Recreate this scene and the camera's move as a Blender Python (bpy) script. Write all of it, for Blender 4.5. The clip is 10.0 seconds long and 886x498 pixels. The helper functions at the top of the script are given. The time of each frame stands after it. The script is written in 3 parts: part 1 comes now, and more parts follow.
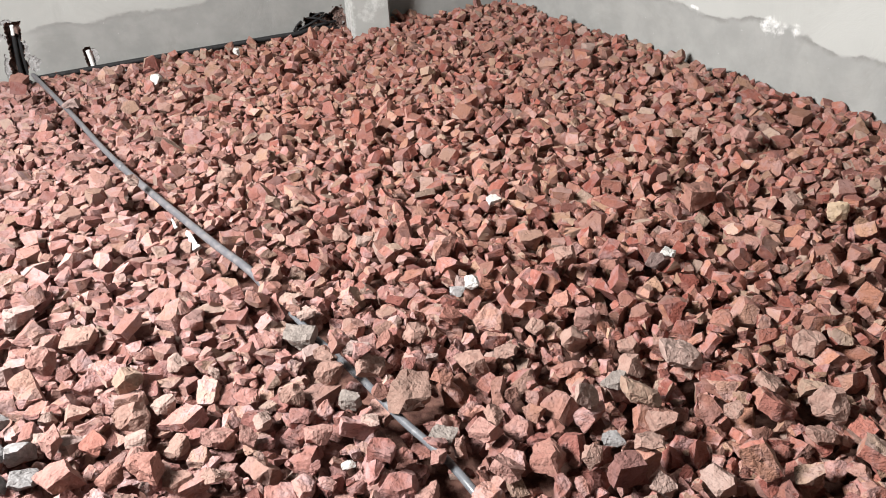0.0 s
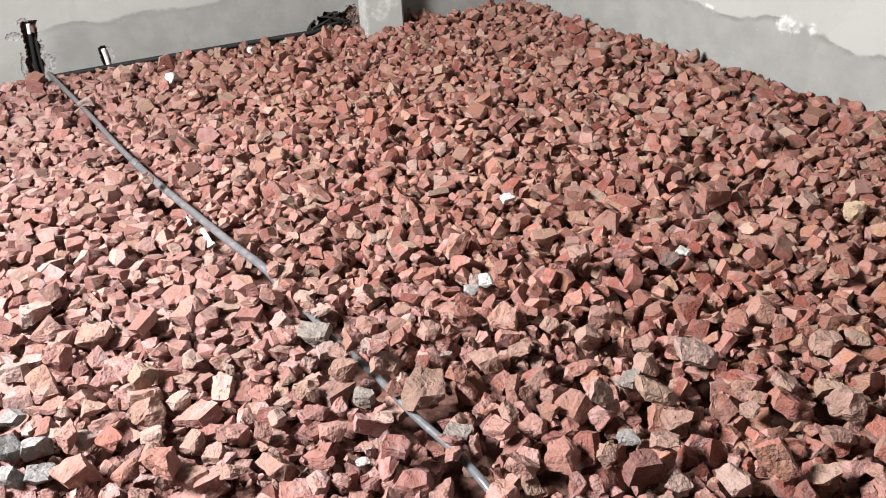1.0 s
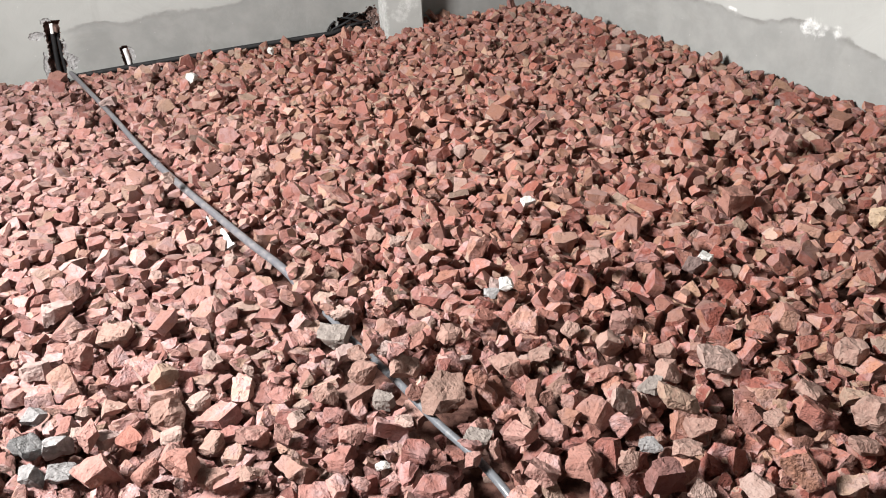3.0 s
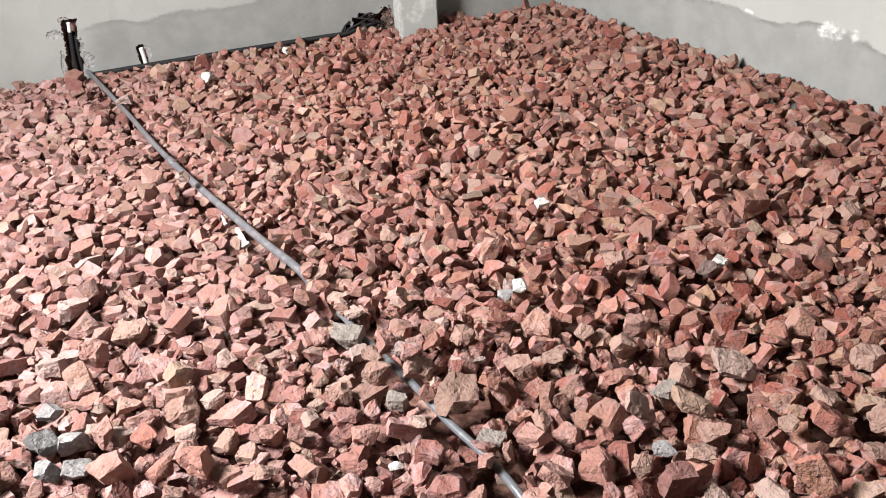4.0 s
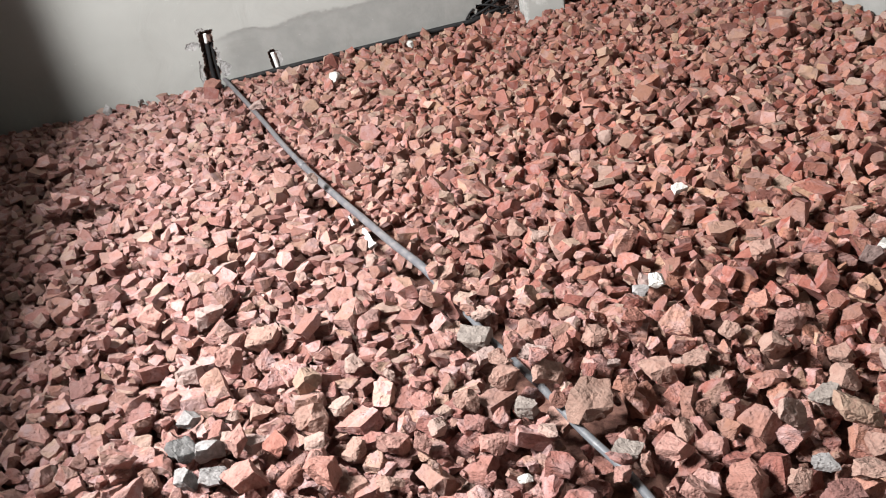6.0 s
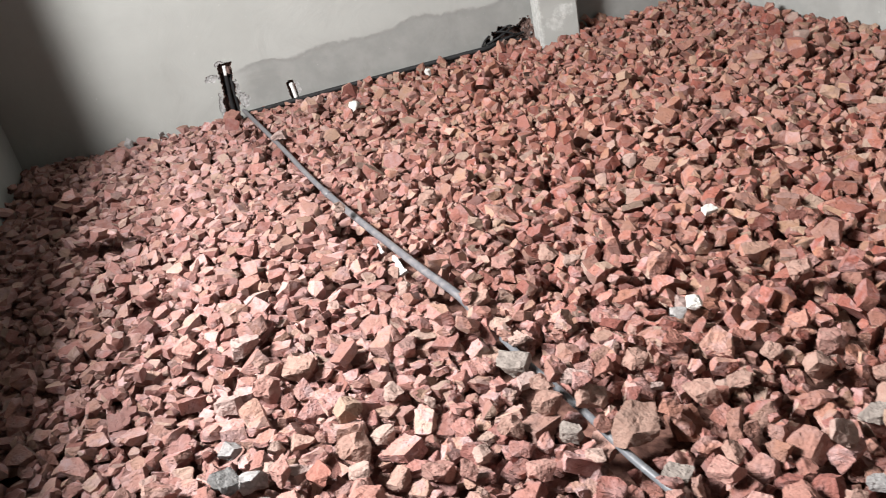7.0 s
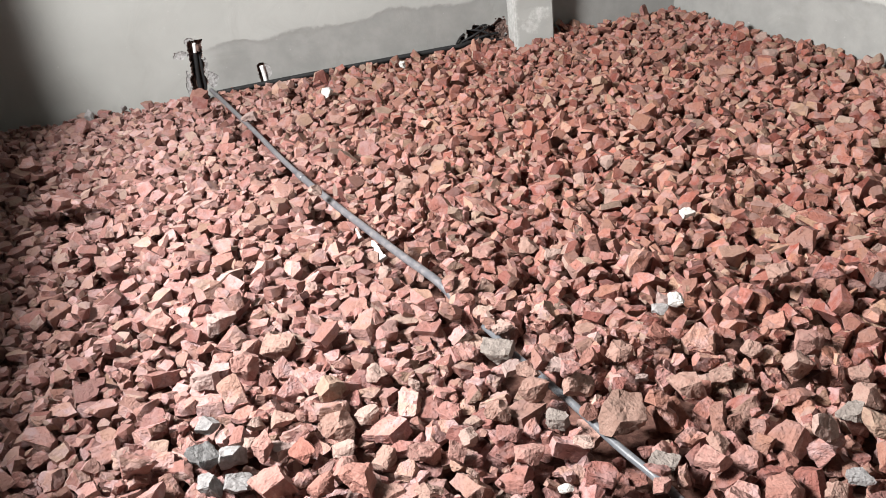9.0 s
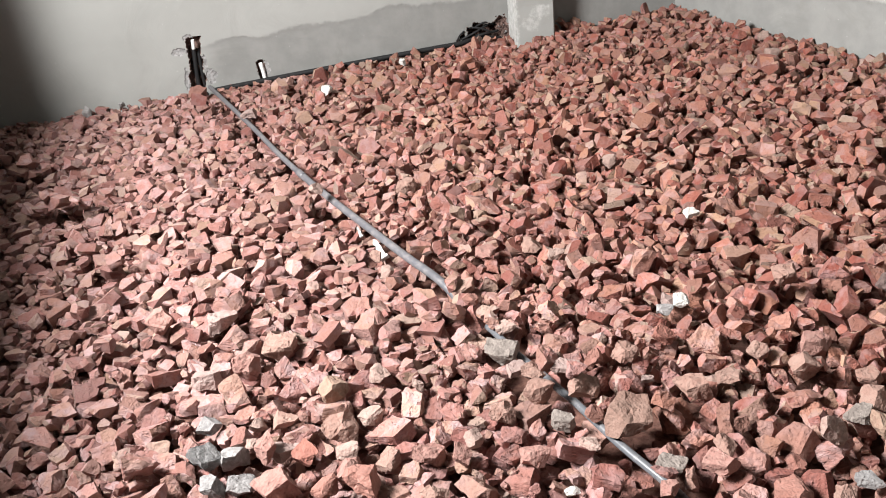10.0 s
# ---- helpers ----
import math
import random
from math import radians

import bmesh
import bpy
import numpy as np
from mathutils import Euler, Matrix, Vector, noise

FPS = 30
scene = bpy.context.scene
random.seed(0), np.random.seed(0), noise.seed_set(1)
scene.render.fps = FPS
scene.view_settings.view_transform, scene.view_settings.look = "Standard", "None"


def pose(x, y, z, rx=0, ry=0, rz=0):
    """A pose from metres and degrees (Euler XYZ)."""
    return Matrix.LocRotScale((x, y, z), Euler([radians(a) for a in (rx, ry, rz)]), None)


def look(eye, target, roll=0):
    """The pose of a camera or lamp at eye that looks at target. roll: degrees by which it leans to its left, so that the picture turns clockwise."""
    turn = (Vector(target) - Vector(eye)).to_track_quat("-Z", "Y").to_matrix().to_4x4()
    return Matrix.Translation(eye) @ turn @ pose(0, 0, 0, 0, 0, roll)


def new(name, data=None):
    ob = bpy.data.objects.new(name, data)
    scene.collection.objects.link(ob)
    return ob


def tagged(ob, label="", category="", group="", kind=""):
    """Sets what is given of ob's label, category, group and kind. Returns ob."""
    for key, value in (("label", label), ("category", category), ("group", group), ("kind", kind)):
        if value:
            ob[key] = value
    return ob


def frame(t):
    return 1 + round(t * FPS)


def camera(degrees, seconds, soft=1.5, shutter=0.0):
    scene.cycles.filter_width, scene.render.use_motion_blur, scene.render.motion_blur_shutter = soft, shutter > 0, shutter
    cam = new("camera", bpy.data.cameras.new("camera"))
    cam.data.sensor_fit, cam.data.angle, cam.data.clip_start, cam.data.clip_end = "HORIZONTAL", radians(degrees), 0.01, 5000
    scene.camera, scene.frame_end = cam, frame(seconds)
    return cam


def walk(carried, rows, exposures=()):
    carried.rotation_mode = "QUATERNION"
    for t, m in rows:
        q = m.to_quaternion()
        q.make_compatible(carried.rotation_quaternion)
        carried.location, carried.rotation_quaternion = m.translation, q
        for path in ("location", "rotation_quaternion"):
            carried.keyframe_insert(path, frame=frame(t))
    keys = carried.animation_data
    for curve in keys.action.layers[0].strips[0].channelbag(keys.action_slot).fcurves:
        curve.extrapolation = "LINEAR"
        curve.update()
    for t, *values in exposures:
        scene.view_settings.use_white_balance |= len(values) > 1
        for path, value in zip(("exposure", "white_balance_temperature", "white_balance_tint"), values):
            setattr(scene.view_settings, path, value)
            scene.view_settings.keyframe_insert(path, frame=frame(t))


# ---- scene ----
import itertools

cam = camera(56.7, 10.0, soft=1.0, shutter=0.4)
PATH = [
    (0, (0.029, 0.062, 1.434), (-0.036, 1.783, 0.416), -3.0),
    (0.5, (0.027, 0.059, 1.431), (-0.04, 1.78, 0.415), -3.0),
    (1, (0.018, 0.058, 1.429), (-0.073, 1.778, 0.413), -3.2),
    (1.5, (0.02, 0.06, 1.428), (-0.082, 1.78, 0.413), -3.3),
    (2, (0.015, 0.065, 1.425), (-0.095, 1.785, 0.411), -3.3),
    (2.5, (0.008, 0.071, 1.427), (-0.108, 1.792, 0.413), -3.3),
    (4, (-0.007, 0.069, 1.434), (-0.162, 1.788, 0.423), -3.2),
    (4.5, (-0.012, 0.054, 1.43), (-0.167, 1.774, 0.422), -3.0),
    (5, (-0.008, 0.084, 1.418), (-0.174, 1.797, 0.399), -3.2),
    (5.3, (0.0, 0.121, 1.422), (-0.268, 1.817, 0.397), -5.4),
    (5.5, (0.012, 0.158, 1.416), (-0.344, 1.84, 0.394), -7.1),
    (5.7, (0.026, 0.181, 1.409), (-0.412, 1.842, 0.385), -9.1),
    (6.8, (-0.007, 0.171, 1.433), (-0.519, 1.849, 0.472), -12.9),
    (7, (-0.056, 0.16, 1.435), (-0.562, 1.845, 0.483), -12.4),
    (7.2, (-0.124, 0.146, 1.439), (-0.629, 1.838, 0.5), -11.1),
    (7.5, (-0.165, 0.131, 1.422), (-0.613, 1.838, 0.48), -9.8),
    (7.7, (-0.179, 0.12, 1.416), (-0.543, 1.839, 0.46), -8.5),
    (8, (-0.176, 0.114, 1.413), (-0.504, 1.835, 0.448), -7.9),
    (8.5, (-0.198, 0.101, 1.415), (-0.537, 1.818, 0.446), -7.3),
    (9, (-0.2, 0.108, 1.409), (-0.562, 1.822, 0.443), -6.8),
    (9.5, (-0.208, 0.119, 1.407), (-0.564, 1.831, 0.436), -6.6),
    (10, (-0.226, 0.124, 1.407), (-0.578, 1.836, 0.435), -6.5),
]
walk(cam, [(t, look(eye, target, roll)) for t, eye, target, roll in PATH])

# ---- light ----
world = bpy.data.worlds.new("sky")
scene.world = world
world.use_nodes = True
_n = world.node_tree.nodes
_sky = _n.new("ShaderNodeTexSky")
_sky.sky_type, _sky.sun_disc = "NISHITA", False
_sky.sun_elevation, _sky.sun_rotation = radians(50), radians(250)
world.node_tree.links.new(_sky.outputs[0], _n["Background"].inputs[0])
_n["Background"].inputs[1].default_value = 0.003

# Plan: two long walls meet in the far corner, the window is in the west wall.
NORTH_AT, NORTH_ALONG = Vector((-3.337, 4.468, 0)), Vector((0.953, 0.303, 0)).normalized()
EAST_AT, EAST_ALONG = Vector((0.332, 5.635, 0)), Vector((0.516, -0.856, 0)).normalized()
WEST_AT, WEST_ALONG = Vector((-3.89, 4.29, 0)), Vector((0.516, -0.856, 0)).normalized()
SOUTH_Y, CEILING_Z, FLOOR_Z, SLOPE = -1.2, 3.1, -0.135, 0.022
WIN_U, WIN_Z = (1.24, 5.1), (1.02, 2.98)


def wall_frame(at, along):
    """x along the wall, z up, y to the left of x."""
    out = Vector((0, 0, 1)).cross(along)
    m = Matrix((along, out, (0, 0, 1))).transposed().to_4x4()
    m.translation = at
    return m


NORTH, EAST, WEST = wall_frame(NORTH_AT, NORTH_ALONG), wall_frame(EAST_AT, EAST_ALONG), wall_frame(WEST_AT, WEST_ALONG)

lamp = bpy.data.lights.new("window_daylight", "AREA")
lamp.shape, lamp.size, lamp.size_y = "RECTANGLE", 1.30, 1.05
lamp.energy, lamp.color = 695, (1.0, 0.985, 0.978)
lamp_ob = new("window_daylight", lamp)
lamp_ob.matrix_world = look((-3.103, 1.146, 2.85), (-0.17, 2.33, 1.52))


# ---- materials ----
class Nodes:
    """A short hand for node trees."""

    def __init__(self, name, rough=0.9):
        self.mat = bpy.data.materials.new(name)
        self.mat.use_nodes = True
        self.tree = self.mat.node_tree
        self.bsdf = self.tree.nodes["Principled BSDF"]
        self.bsdf.inputs["Roughness"].default_value = rough

    def link(self, a, b):
        self.tree.links.new(a, b)

    def put(self, value, socket):
        if hasattr(value, "is_output"):
            self.link(value, socket)
        else:
            socket.default_value = value

    def coords(self):
        return self.tree.nodes.new("ShaderNodeTexCoord").outputs["Object"]

    def noise(self, vector, scale, detail=4.0, rough=0.6, distortion=0.0):
        n = self.tree.nodes.new("ShaderNodeTexNoise")
        self.link(vector, n.inputs["Vector"])
        n.inputs["Scale"].default_value, n.inputs["Detail"].default_value = scale, detail
        n.inputs["Roughness"].default_value, n.inputs["Distortion"].default_value = rough, distortion
        return n.outputs["Fac"]

    def math(self, kind, a, b=0.0, c=0.0, clamp=False):
        n = self.tree.nodes.new("ShaderNodeMath")
        n.operation, n.use_clamp = kind, clamp
        for v, s in zip((a, b, c), n.inputs):
            self.put(v, s)
        return n.outputs[0]

    def span(self, v, a, b, lo=0.0, hi=1.0, smooth=True):
        n = self.tree.nodes.new("ShaderNodeMapRange")
        n.interpolation_type = "SMOOTHSTEP" if smooth else "LINEAR"
        for value, s in zip((v, a, b, lo, hi), n.inputs):
            self.put(value, s)
        return n.outputs[0]

    def ramp(self, v, stops, constant=False):
        n = self.tree.nodes.new("ShaderNodeValToRGB")
        n.color_ramp.interpolation = "CONSTANT" if constant else "LINEAR"
        el = n.color_ramp.elements
        while len(el) < len(stops):
            el.new(0.5)
        for e, (p, c) in zip(el, stops):
            e.position, e.color = p, (*c, 1)
        self.link(v, n.inputs[0])
        return n.outputs[0]

    def mix(self, f, a, b, kind="MIX"):
        n = self.tree.nodes.new("ShaderNodeMix")
        n.data_type, n.blend_type = "RGBA", kind
        self.put(f, n.inputs[0])
        self.put((*a, 1) if isinstance(a, tuple) else a, n.inputs[6])
        self.put((*b, 1) if isinstance(b, tuple) else b, n.inputs[7])
        return n.outputs[2]

    def axes(self, v):
        n = self.tree.nodes.new("ShaderNodeSeparateXYZ")
        self.link(v, n.inputs[0])
        return n.outputs

    def shift(self, v, r, far=61.0):
        """The coordinates moved by a random amount, so that no two pieces share a pattern."""
        n = self.tree.nodes.new("ShaderNodeVectorMath")
        n.operation = "MULTIPLY_ADD"
        n.inputs[1].default_value = (1, 1, 1)
        self.link(v, n.inputs[0])
        c = self.tree.nodes.new("ShaderNodeCombineXYZ")
        for k, f in enumerate((far, -far * 0.7, far * 1.3)):
            self.link(self.math("MULTIPLY", r, f), c.inputs[k])
        self.link(c.outputs[0], n.inputs[2])
        return n.outputs[0]

    def bump(self, *layers):
        """Layers of (height, strength, distance)."""
        last = None
        for h, s, d in layers:
            n = self.tree.nodes.new("ShaderNodeBump")
            n.inputs["Strength"].default_value, n.inputs["Distance"].default_value = s, d
            self.link(h, n.inputs["Height"])
            if last:
                self.link(last, n.inputs["Normal"])
            last = n.outputs[0]
        self.link(last, self.bsdf.inputs["Normal"])

    def color(self, c):
        self.put((*c, 1) if isinstance(c, tuple) else c, self.bsdf.inputs["Base Color"])
        return self.mat


BRICK_TONES = [
    (0.0, (0.30, 0.125, 0.105)), (0.10, (0.41, 0.190, 0.160)), (0.22, (0.48, 0.255, 0.212)), (0.36, (0.53, 0.325, 0.270)), (0.48, (0.44, 0.218, 0.180)),
    (0.58, (0.42, 0.235, 0.212)), (0.70, (0.55, 0.372, 0.305)), (0.80, (0.48, 0.262, 0.205)), (0.90, (0.55, 0.380, 0.290)), (0.97, (0.58, 0.450, 0.370)), (1.0, (0.48, 0.350, 0.300)),
]


def stone_material(name, source, tones, dust=(0.51, 0.382, 0.375), dusty=0.5):
    """Broken brick: a tone for each piece, mottling, dust in patches, paler westward, sandy pits. source: object,
    island or none.
    """
    m = Nodes(name, 0.93)
    if source == "object":
        r = m.tree.nodes.new("ShaderNodeObjectInfo").outputs["Random"]
    else:
        r = m.tree.nodes.new("ShaderNodeNewGeometry").outputs["Random Per Island"]
    v = m.shift(m.coords(), r)
    tone = m.ramp(r, tones)
    second = m.math("FRACT", m.math("MULTIPLY", r, 37.7))
    if source == "object":
        n = m.tree.nodes.new("ShaderNodeVectorMath")
        n.operation = "SCALE"
        n.inputs["Scale"].default_value = 0.036
        m.link(v, n.inputs[0])
        v = n.outputs[0]
    big, mid, fine, relief, pits = m.noise(v, 22, 3), m.noise(v, 75, 4, 0.65), m.noise(v, 240, 3, 0.7), m.noise(v, 62, 2, 0.6), m.span(m.noise(v, 135, 3, 0.6), 0.25, 0.68)
    # the colour turns paler and greyer west of the conduit
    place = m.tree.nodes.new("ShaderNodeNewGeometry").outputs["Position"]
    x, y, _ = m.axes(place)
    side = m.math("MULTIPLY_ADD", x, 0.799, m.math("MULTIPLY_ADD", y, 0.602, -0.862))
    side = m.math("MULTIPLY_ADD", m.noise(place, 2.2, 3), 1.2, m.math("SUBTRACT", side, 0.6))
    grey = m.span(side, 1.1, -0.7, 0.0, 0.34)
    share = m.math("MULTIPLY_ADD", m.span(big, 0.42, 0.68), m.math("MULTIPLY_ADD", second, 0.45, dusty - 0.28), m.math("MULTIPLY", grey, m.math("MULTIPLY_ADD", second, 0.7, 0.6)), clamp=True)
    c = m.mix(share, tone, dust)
    c = m.mix(m.span(mid, 0.54, 0.72, 0.0, 0.38), c, (0.20, 0.075, 0.052))
    c = m.mix(m.span(mid, 0.44, 0.28, 0.0, 0.3), c, (0.62, 0.43, 0.36))
    c = m.mix(m.span(fine, 0.58, 0.76, 0.0, 0.22), c, (0.68, 0.52, 0.43))
    c = m.mix(m.span(fine, 0.42, 0.28, 0.0, 0.25), c, (0.17, 0.065, 0.05))
    # pit bottoms get crevice shade mixed into the colour
    c = m.mix(m.span(pits, 0.3, 0.0, 0.0, 0.2), c, (0.19, 0.075, 0.058))
    h = m.tree.nodes.new("ShaderNodeHueSaturation")
    m.link(m.math("MULTIPLY_ADD", second, 0.34, 0.42), h.inputs["Value"])
    h.inputs["Saturation"].default_value = 1.29
    h.inputs["Hue"].default_value = 0.499
    m.link(c, h.inputs["Color"])
    # flaky layers in the fired clay
    n = m.tree.nodes.new("ShaderNodeVectorMath")
    n.operation = "MULTIPLY"
    n.inputs[1].default_value = (0.8, 0.8, 2.6)
    m.link(v, n.inputs[0])
    flakes = m.span(m.noise(n.outputs[0], 70, 3, 0.6, 0.6), 0.35, 0.65)
    m.bump((flakes, 0.55, 0.0026), (relief, 1.0, 0.0050), (pits, 0.7, 0.0022), (fine, 0.5, 0.0010))
    return m.color(h.outputs[0])


def plain_stone(name, a, b, pits=(0.2, 0.15, 0.12), value=0.57):
    m = Nodes(name, 0.92)
    v = m.shift(m.coords(), m.tree.nodes.new("ShaderNodeObjectInfo").outputs["Random"])
    mid, fine, relief, dents = m.noise(v, 2.2, 5, 0.7), m.noise(v, 10, 3, 0.7), m.noise(v, 2.6, 2, 0.6), m.span(m.noise(v, 5.2, 3, 0.6), 0.25, 0.68)
    c = m.mix(m.span(mid, 0.35, 0.65), a, b)
    # shade inside the small pits and dents is tinted into the colour
    c = m.mix(m.span(fine, 0.42, 0.3, 0, 0.3), c, pits)
    c = m.mix(m.span(dents, 0.3, 0.0, 0.0, 0.15), c, pits)
    m.bump((relief, 1.0, 0.0044), (dents, 0.7, 0.0020), (fine, 0.5, 0.0010))
    h = m.tree.nodes.new("ShaderNodeHueSaturation")
    h.inputs["Value"].default_value = value
    m.link(c, h.inputs["Color"])
    return m.color(h.outputs[0])


def plaster_material(name, line, patches=(), pale=1.02, worn=0.95, fall=0.0, lip_shade=0.28):
    """Cement render: pale above a wavering damp line, darker and streaked under it, the coat's lip shadow painted as a
    thin dark rim. line: (x0, z0, x1, z1, fade); fall: how far it sinks past x1.
    """
    m = Nodes(name, 0.85)
    v = m.coords()
    x, _, z = m.axes(v)
    big, mid, fine = m.noise(v, 1.3, 4), m.noise(v, 7, 5, 0.6), m.noise(v, 160, 4, 0.7)
    trowel = m.noise(v, 3.2, 6, 0.7, 1.6)
    top = m.mix(m.span(big, 0.3, 0.7), (0.236, 0.238, 0.224), (0.271, 0.273, 0.259))
    top = m.mix(m.span(trowel, 0.5, 0.75, 0.0, 0.35), top, (0.212, 0.212, 0.198))
    low = m.mix(m.span(mid, 0.3, 0.7), (0.173, 0.174, 0.166), (0.208, 0.208, 0.198))
    low = m.mix(m.span(trowel, 0.52, 0.72, 0.0, 0.4), low, (0.155, 0.155, 0.144))
    if line:
        x0, z0, x1, z1, fade = line
        edge = m.span(x, x0, x1, z0, z1, smooth=False)
        edge = m.math("ADD", edge, m.span(x, x1, x1 + 0.6, 0.0, fall))
        wob = m.math("MULTIPLY_ADD", m.noise(v, 3.1, 2, 0.5), 0.16, -0.08)
        wob = m.math("MULTIPLY_ADD", m.noise(v, 23, 4, 0.6), 0.03, wob)
        over = m.math("SUBTRACT", m.math("SUBTRACT", z, edge), m.math("SUBTRACT", wob, 0.015))
        here = m.span(x, fade, fade + 0.18) if fade is not None else 1.0
        damp = m.math("MULTIPLY", m.span(over, 0.014, -0.010), here)
        # the rim is the shadow under the upper coat's lip, put into the colour
        rim = m.math("MULTIPLY", m.math("SUBTRACT", m.span(over, -0.030, 0.0), m.span(over, 0.0, 0.008)), here)
        rim = m.math("MULTIPLY", rim, m.span(mid, 0.42, 0.58, 0.02, lip_shade))
        c = m.mix(damp, top, low)
        c = m.mix(rim, c, (0.107, 0.104, 0.097))
    else:
        c, damp = top, None
    for px, pz, rx, rz in patches:
        dx = m.math("DIVIDE", m.math("SUBTRACT", x, px), rx)
        dz = m.math("DIVIDE", m.math("SUBTRACT", z, pz), rz)
        d = m.math("ADD", m.math("MULTIPLY", dx, dx), m.math("MULTIPLY", dz, dz))
        d = m.math("ADD", d, m.math("MULTIPLY_ADD", m.noise(v, 26, 5, 0.7), 5.0, -2.6))
        c = m.mix(m.span(d, 1.0, -1.0, 0, worn), c, (0.60, 0.60, 0.585))
    specks = m.noise(v, 55, 2, 0.5)
    c = m.mix(m.span(specks, 0.70, 0.78, 0, 0.5), c, (0.410, 0.402, 0.385))
    c = m.mix(m.span(fine, 0.62, 0.8, 0.0, 0.25), c, (0.156, 0.156, 0.143))
    h = m.tree.nodes.new("ShaderNodeHueSaturation")
    h.inputs["Value"].default_value = pale
    m.link(c, h.inputs["Color"])
    c = h.outputs[0]
    layers = [(trowel, 0.35, 0.010), (fine, 0.25, 0.0015)]
    if damp:
        layers.insert(0, (m.math("SUBTRACT", 1.0, damp), 0.6, 0.003))
    m.bump(*layers)
    return m.color(c)


def pvc(name, a, b, rough=0.35, dusty=0.42):
    """Plastic conduit with dust in patches."""
    m = Nodes(name, rough)
    v = m.coords()
    n, f = m.noise(v, 35, 5, 0.65), m.noise(v, 300, 3)
    d = m.math("MULTIPLY", m.span(n, dusty, dusty + 0.28), m.span(f, 0.3, 0.7, 0.5, 1.0))
    m.link(m.math("MULTIPLY_ADD", d, 0.45, rough), m.bsdf.inputs["Roughness"])
    return m.color(m.mix(d, a, b))


def rough_mortar(name, a, b):
    m = Nodes(name, 0.95)
    v = m.coords()
    n, f = m.noise(v, 30, 5, 0.7), m.noise(v, 200, 4, 0.7)
    m.bump((n, 0.8, 0.01), (f, 0.6, 0.003))
    return m.color(m.mix(m.span(n, 0.35, 0.65), a, b))


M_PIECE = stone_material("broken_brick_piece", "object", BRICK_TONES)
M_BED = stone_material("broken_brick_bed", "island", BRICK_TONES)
M_KIND = {
    "grey": plain_stone("grey_stone", (0.30, 0.25, 0.22), (0.41, 0.35, 0.31)),
    "slate": plain_stone("slate_grey_stone", (0.16, 0.157, 0.155), (0.30, 0.29, 0.285)),
    "pale": plain_stone("pale_grey_stone", (0.28, 0.265, 0.26), (0.46, 0.44, 0.43)),
    "white": plain_stone("white_stone", (0.58, 0.55, 0.51), (0.72, 0.70, 0.66), (0.4, 0.36, 0.3), 0.95),
    "cream": plain_stone("cream_brick", (0.51, 0.340, 0.285), (0.59, 0.42, 0.36)),
    "tan": plain_stone("tan_brick", (0.46, 0.270, 0.215), (0.53, 0.345, 0.28)),
    "mustard": plain_stone("mustard_brick", (0.44, 0.265, 0.195), (0.50, 0.345, 0.255)),
    "pink": plain_stone("pink_brick", (0.48, 0.24, 0.20), (0.54, 0.31, 0.26)),
    "brown": plain_stone("brown_brick", (0.42, 0.235, 0.185), (0.50, 0.31, 0.25)),
    "red": plain_stone("red_brick", (0.42, 0.16, 0.12), (0.48, 0.21, 0.16)),
    "dark": plain_stone("overburnt_brick", (0.16, 0.10, 0.09), (0.28, 0.19, 0.17)),
    "umber": plain_stone("umber_brick", (0.34, 0.20, 0.155), (0.42, 0.265, 0.21)),
    "straw": plain_stone("straw_brick", (0.56, 0.40, 0.26), (0.64, 0.48, 0.34), value=0.85),
    "chalk": plain_stone("chalky_stone", (0.40, 0.375, 0.365), (0.56, 0.535, 0.525), (0.3, 0.26, 0.24)),
    "dusty": plain_stone("dusty_brick", (0.47, 0.32, 0.285), (0.54, 0.40, 0.36)),
    "stump": plain_stone("stump_brick", (0.40, 0.18, 0.14), (0.46, 0.23, 0.18)),
    "rust": plain_stone("rust_brick", (0.44, 0.20, 0.155), (0.50, 0.25, 0.20)),
    "shard": plain_stone("white_shard", (0.50, 0.49, 0.47), (0.72, 0.71, 0.69), (0.5, 0.47, 0.44), 0.85),
    "lime": plain_stone("lime_plaster", (0.62, 0.60, 0.56), (0.78, 0.76, 0.72), (0.5, 0.46, 0.42), 0.82),
    "block": plain_stone("plain_red_brick", (0.45, 0.21, 0.16), (0.50, 0.25, 0.19)),
}
M_NORTH = plaster_material("north_render", (0.9, 0.205, 2.2, 0.285, 0.82), pale=1.16)
M_EAST = plaster_material("east_render", (0.5, 0.30, 2.2, 0.335, None), ((2.137, 0.340, 0.080, 0.046), (2.262, 0.345, 0.026, 0.036), (1.66, 0.33, 0.03, 0.012)), 1.38, 0.85, -0.045, 0.6)
M_WALL = plaster_material("plain_render", None)
# for the unseen ceiling and rear wall, dark so that they bounce little light
M_LOW_BOUNCE = rough_mortar("low_bounce_concrete", (0.07, 0.07, 0.066), (0.12, 0.118, 0.112))
# first patch puts the light on the pier's window side into colour; others are mottling
M_PILASTER = plaster_material("pilaster_render", None, ((0.0, 0.25, 0.028, 0.75), (0.16, 0.19, 0.06, 0.05), (0.10, 0.12, 0.07, 0.05)), 1.26, 0.45)
M_BROKEN = rough_mortar("broken_plaster", (0.20, 0.195, 0.19), (0.36, 0.35, 0.345))
M_RECESS = rough_mortar("raw_masonry", (0.08, 0.05, 0.042), (0.24, 0.15, 0.125))
# floor colour darkened so that gaps read as brick deep in shade
M_FLOOR = rough_mortar("gap_dark_fill", (0.09, 0.036, 0.027), (0.24, 0.12, 0.09))
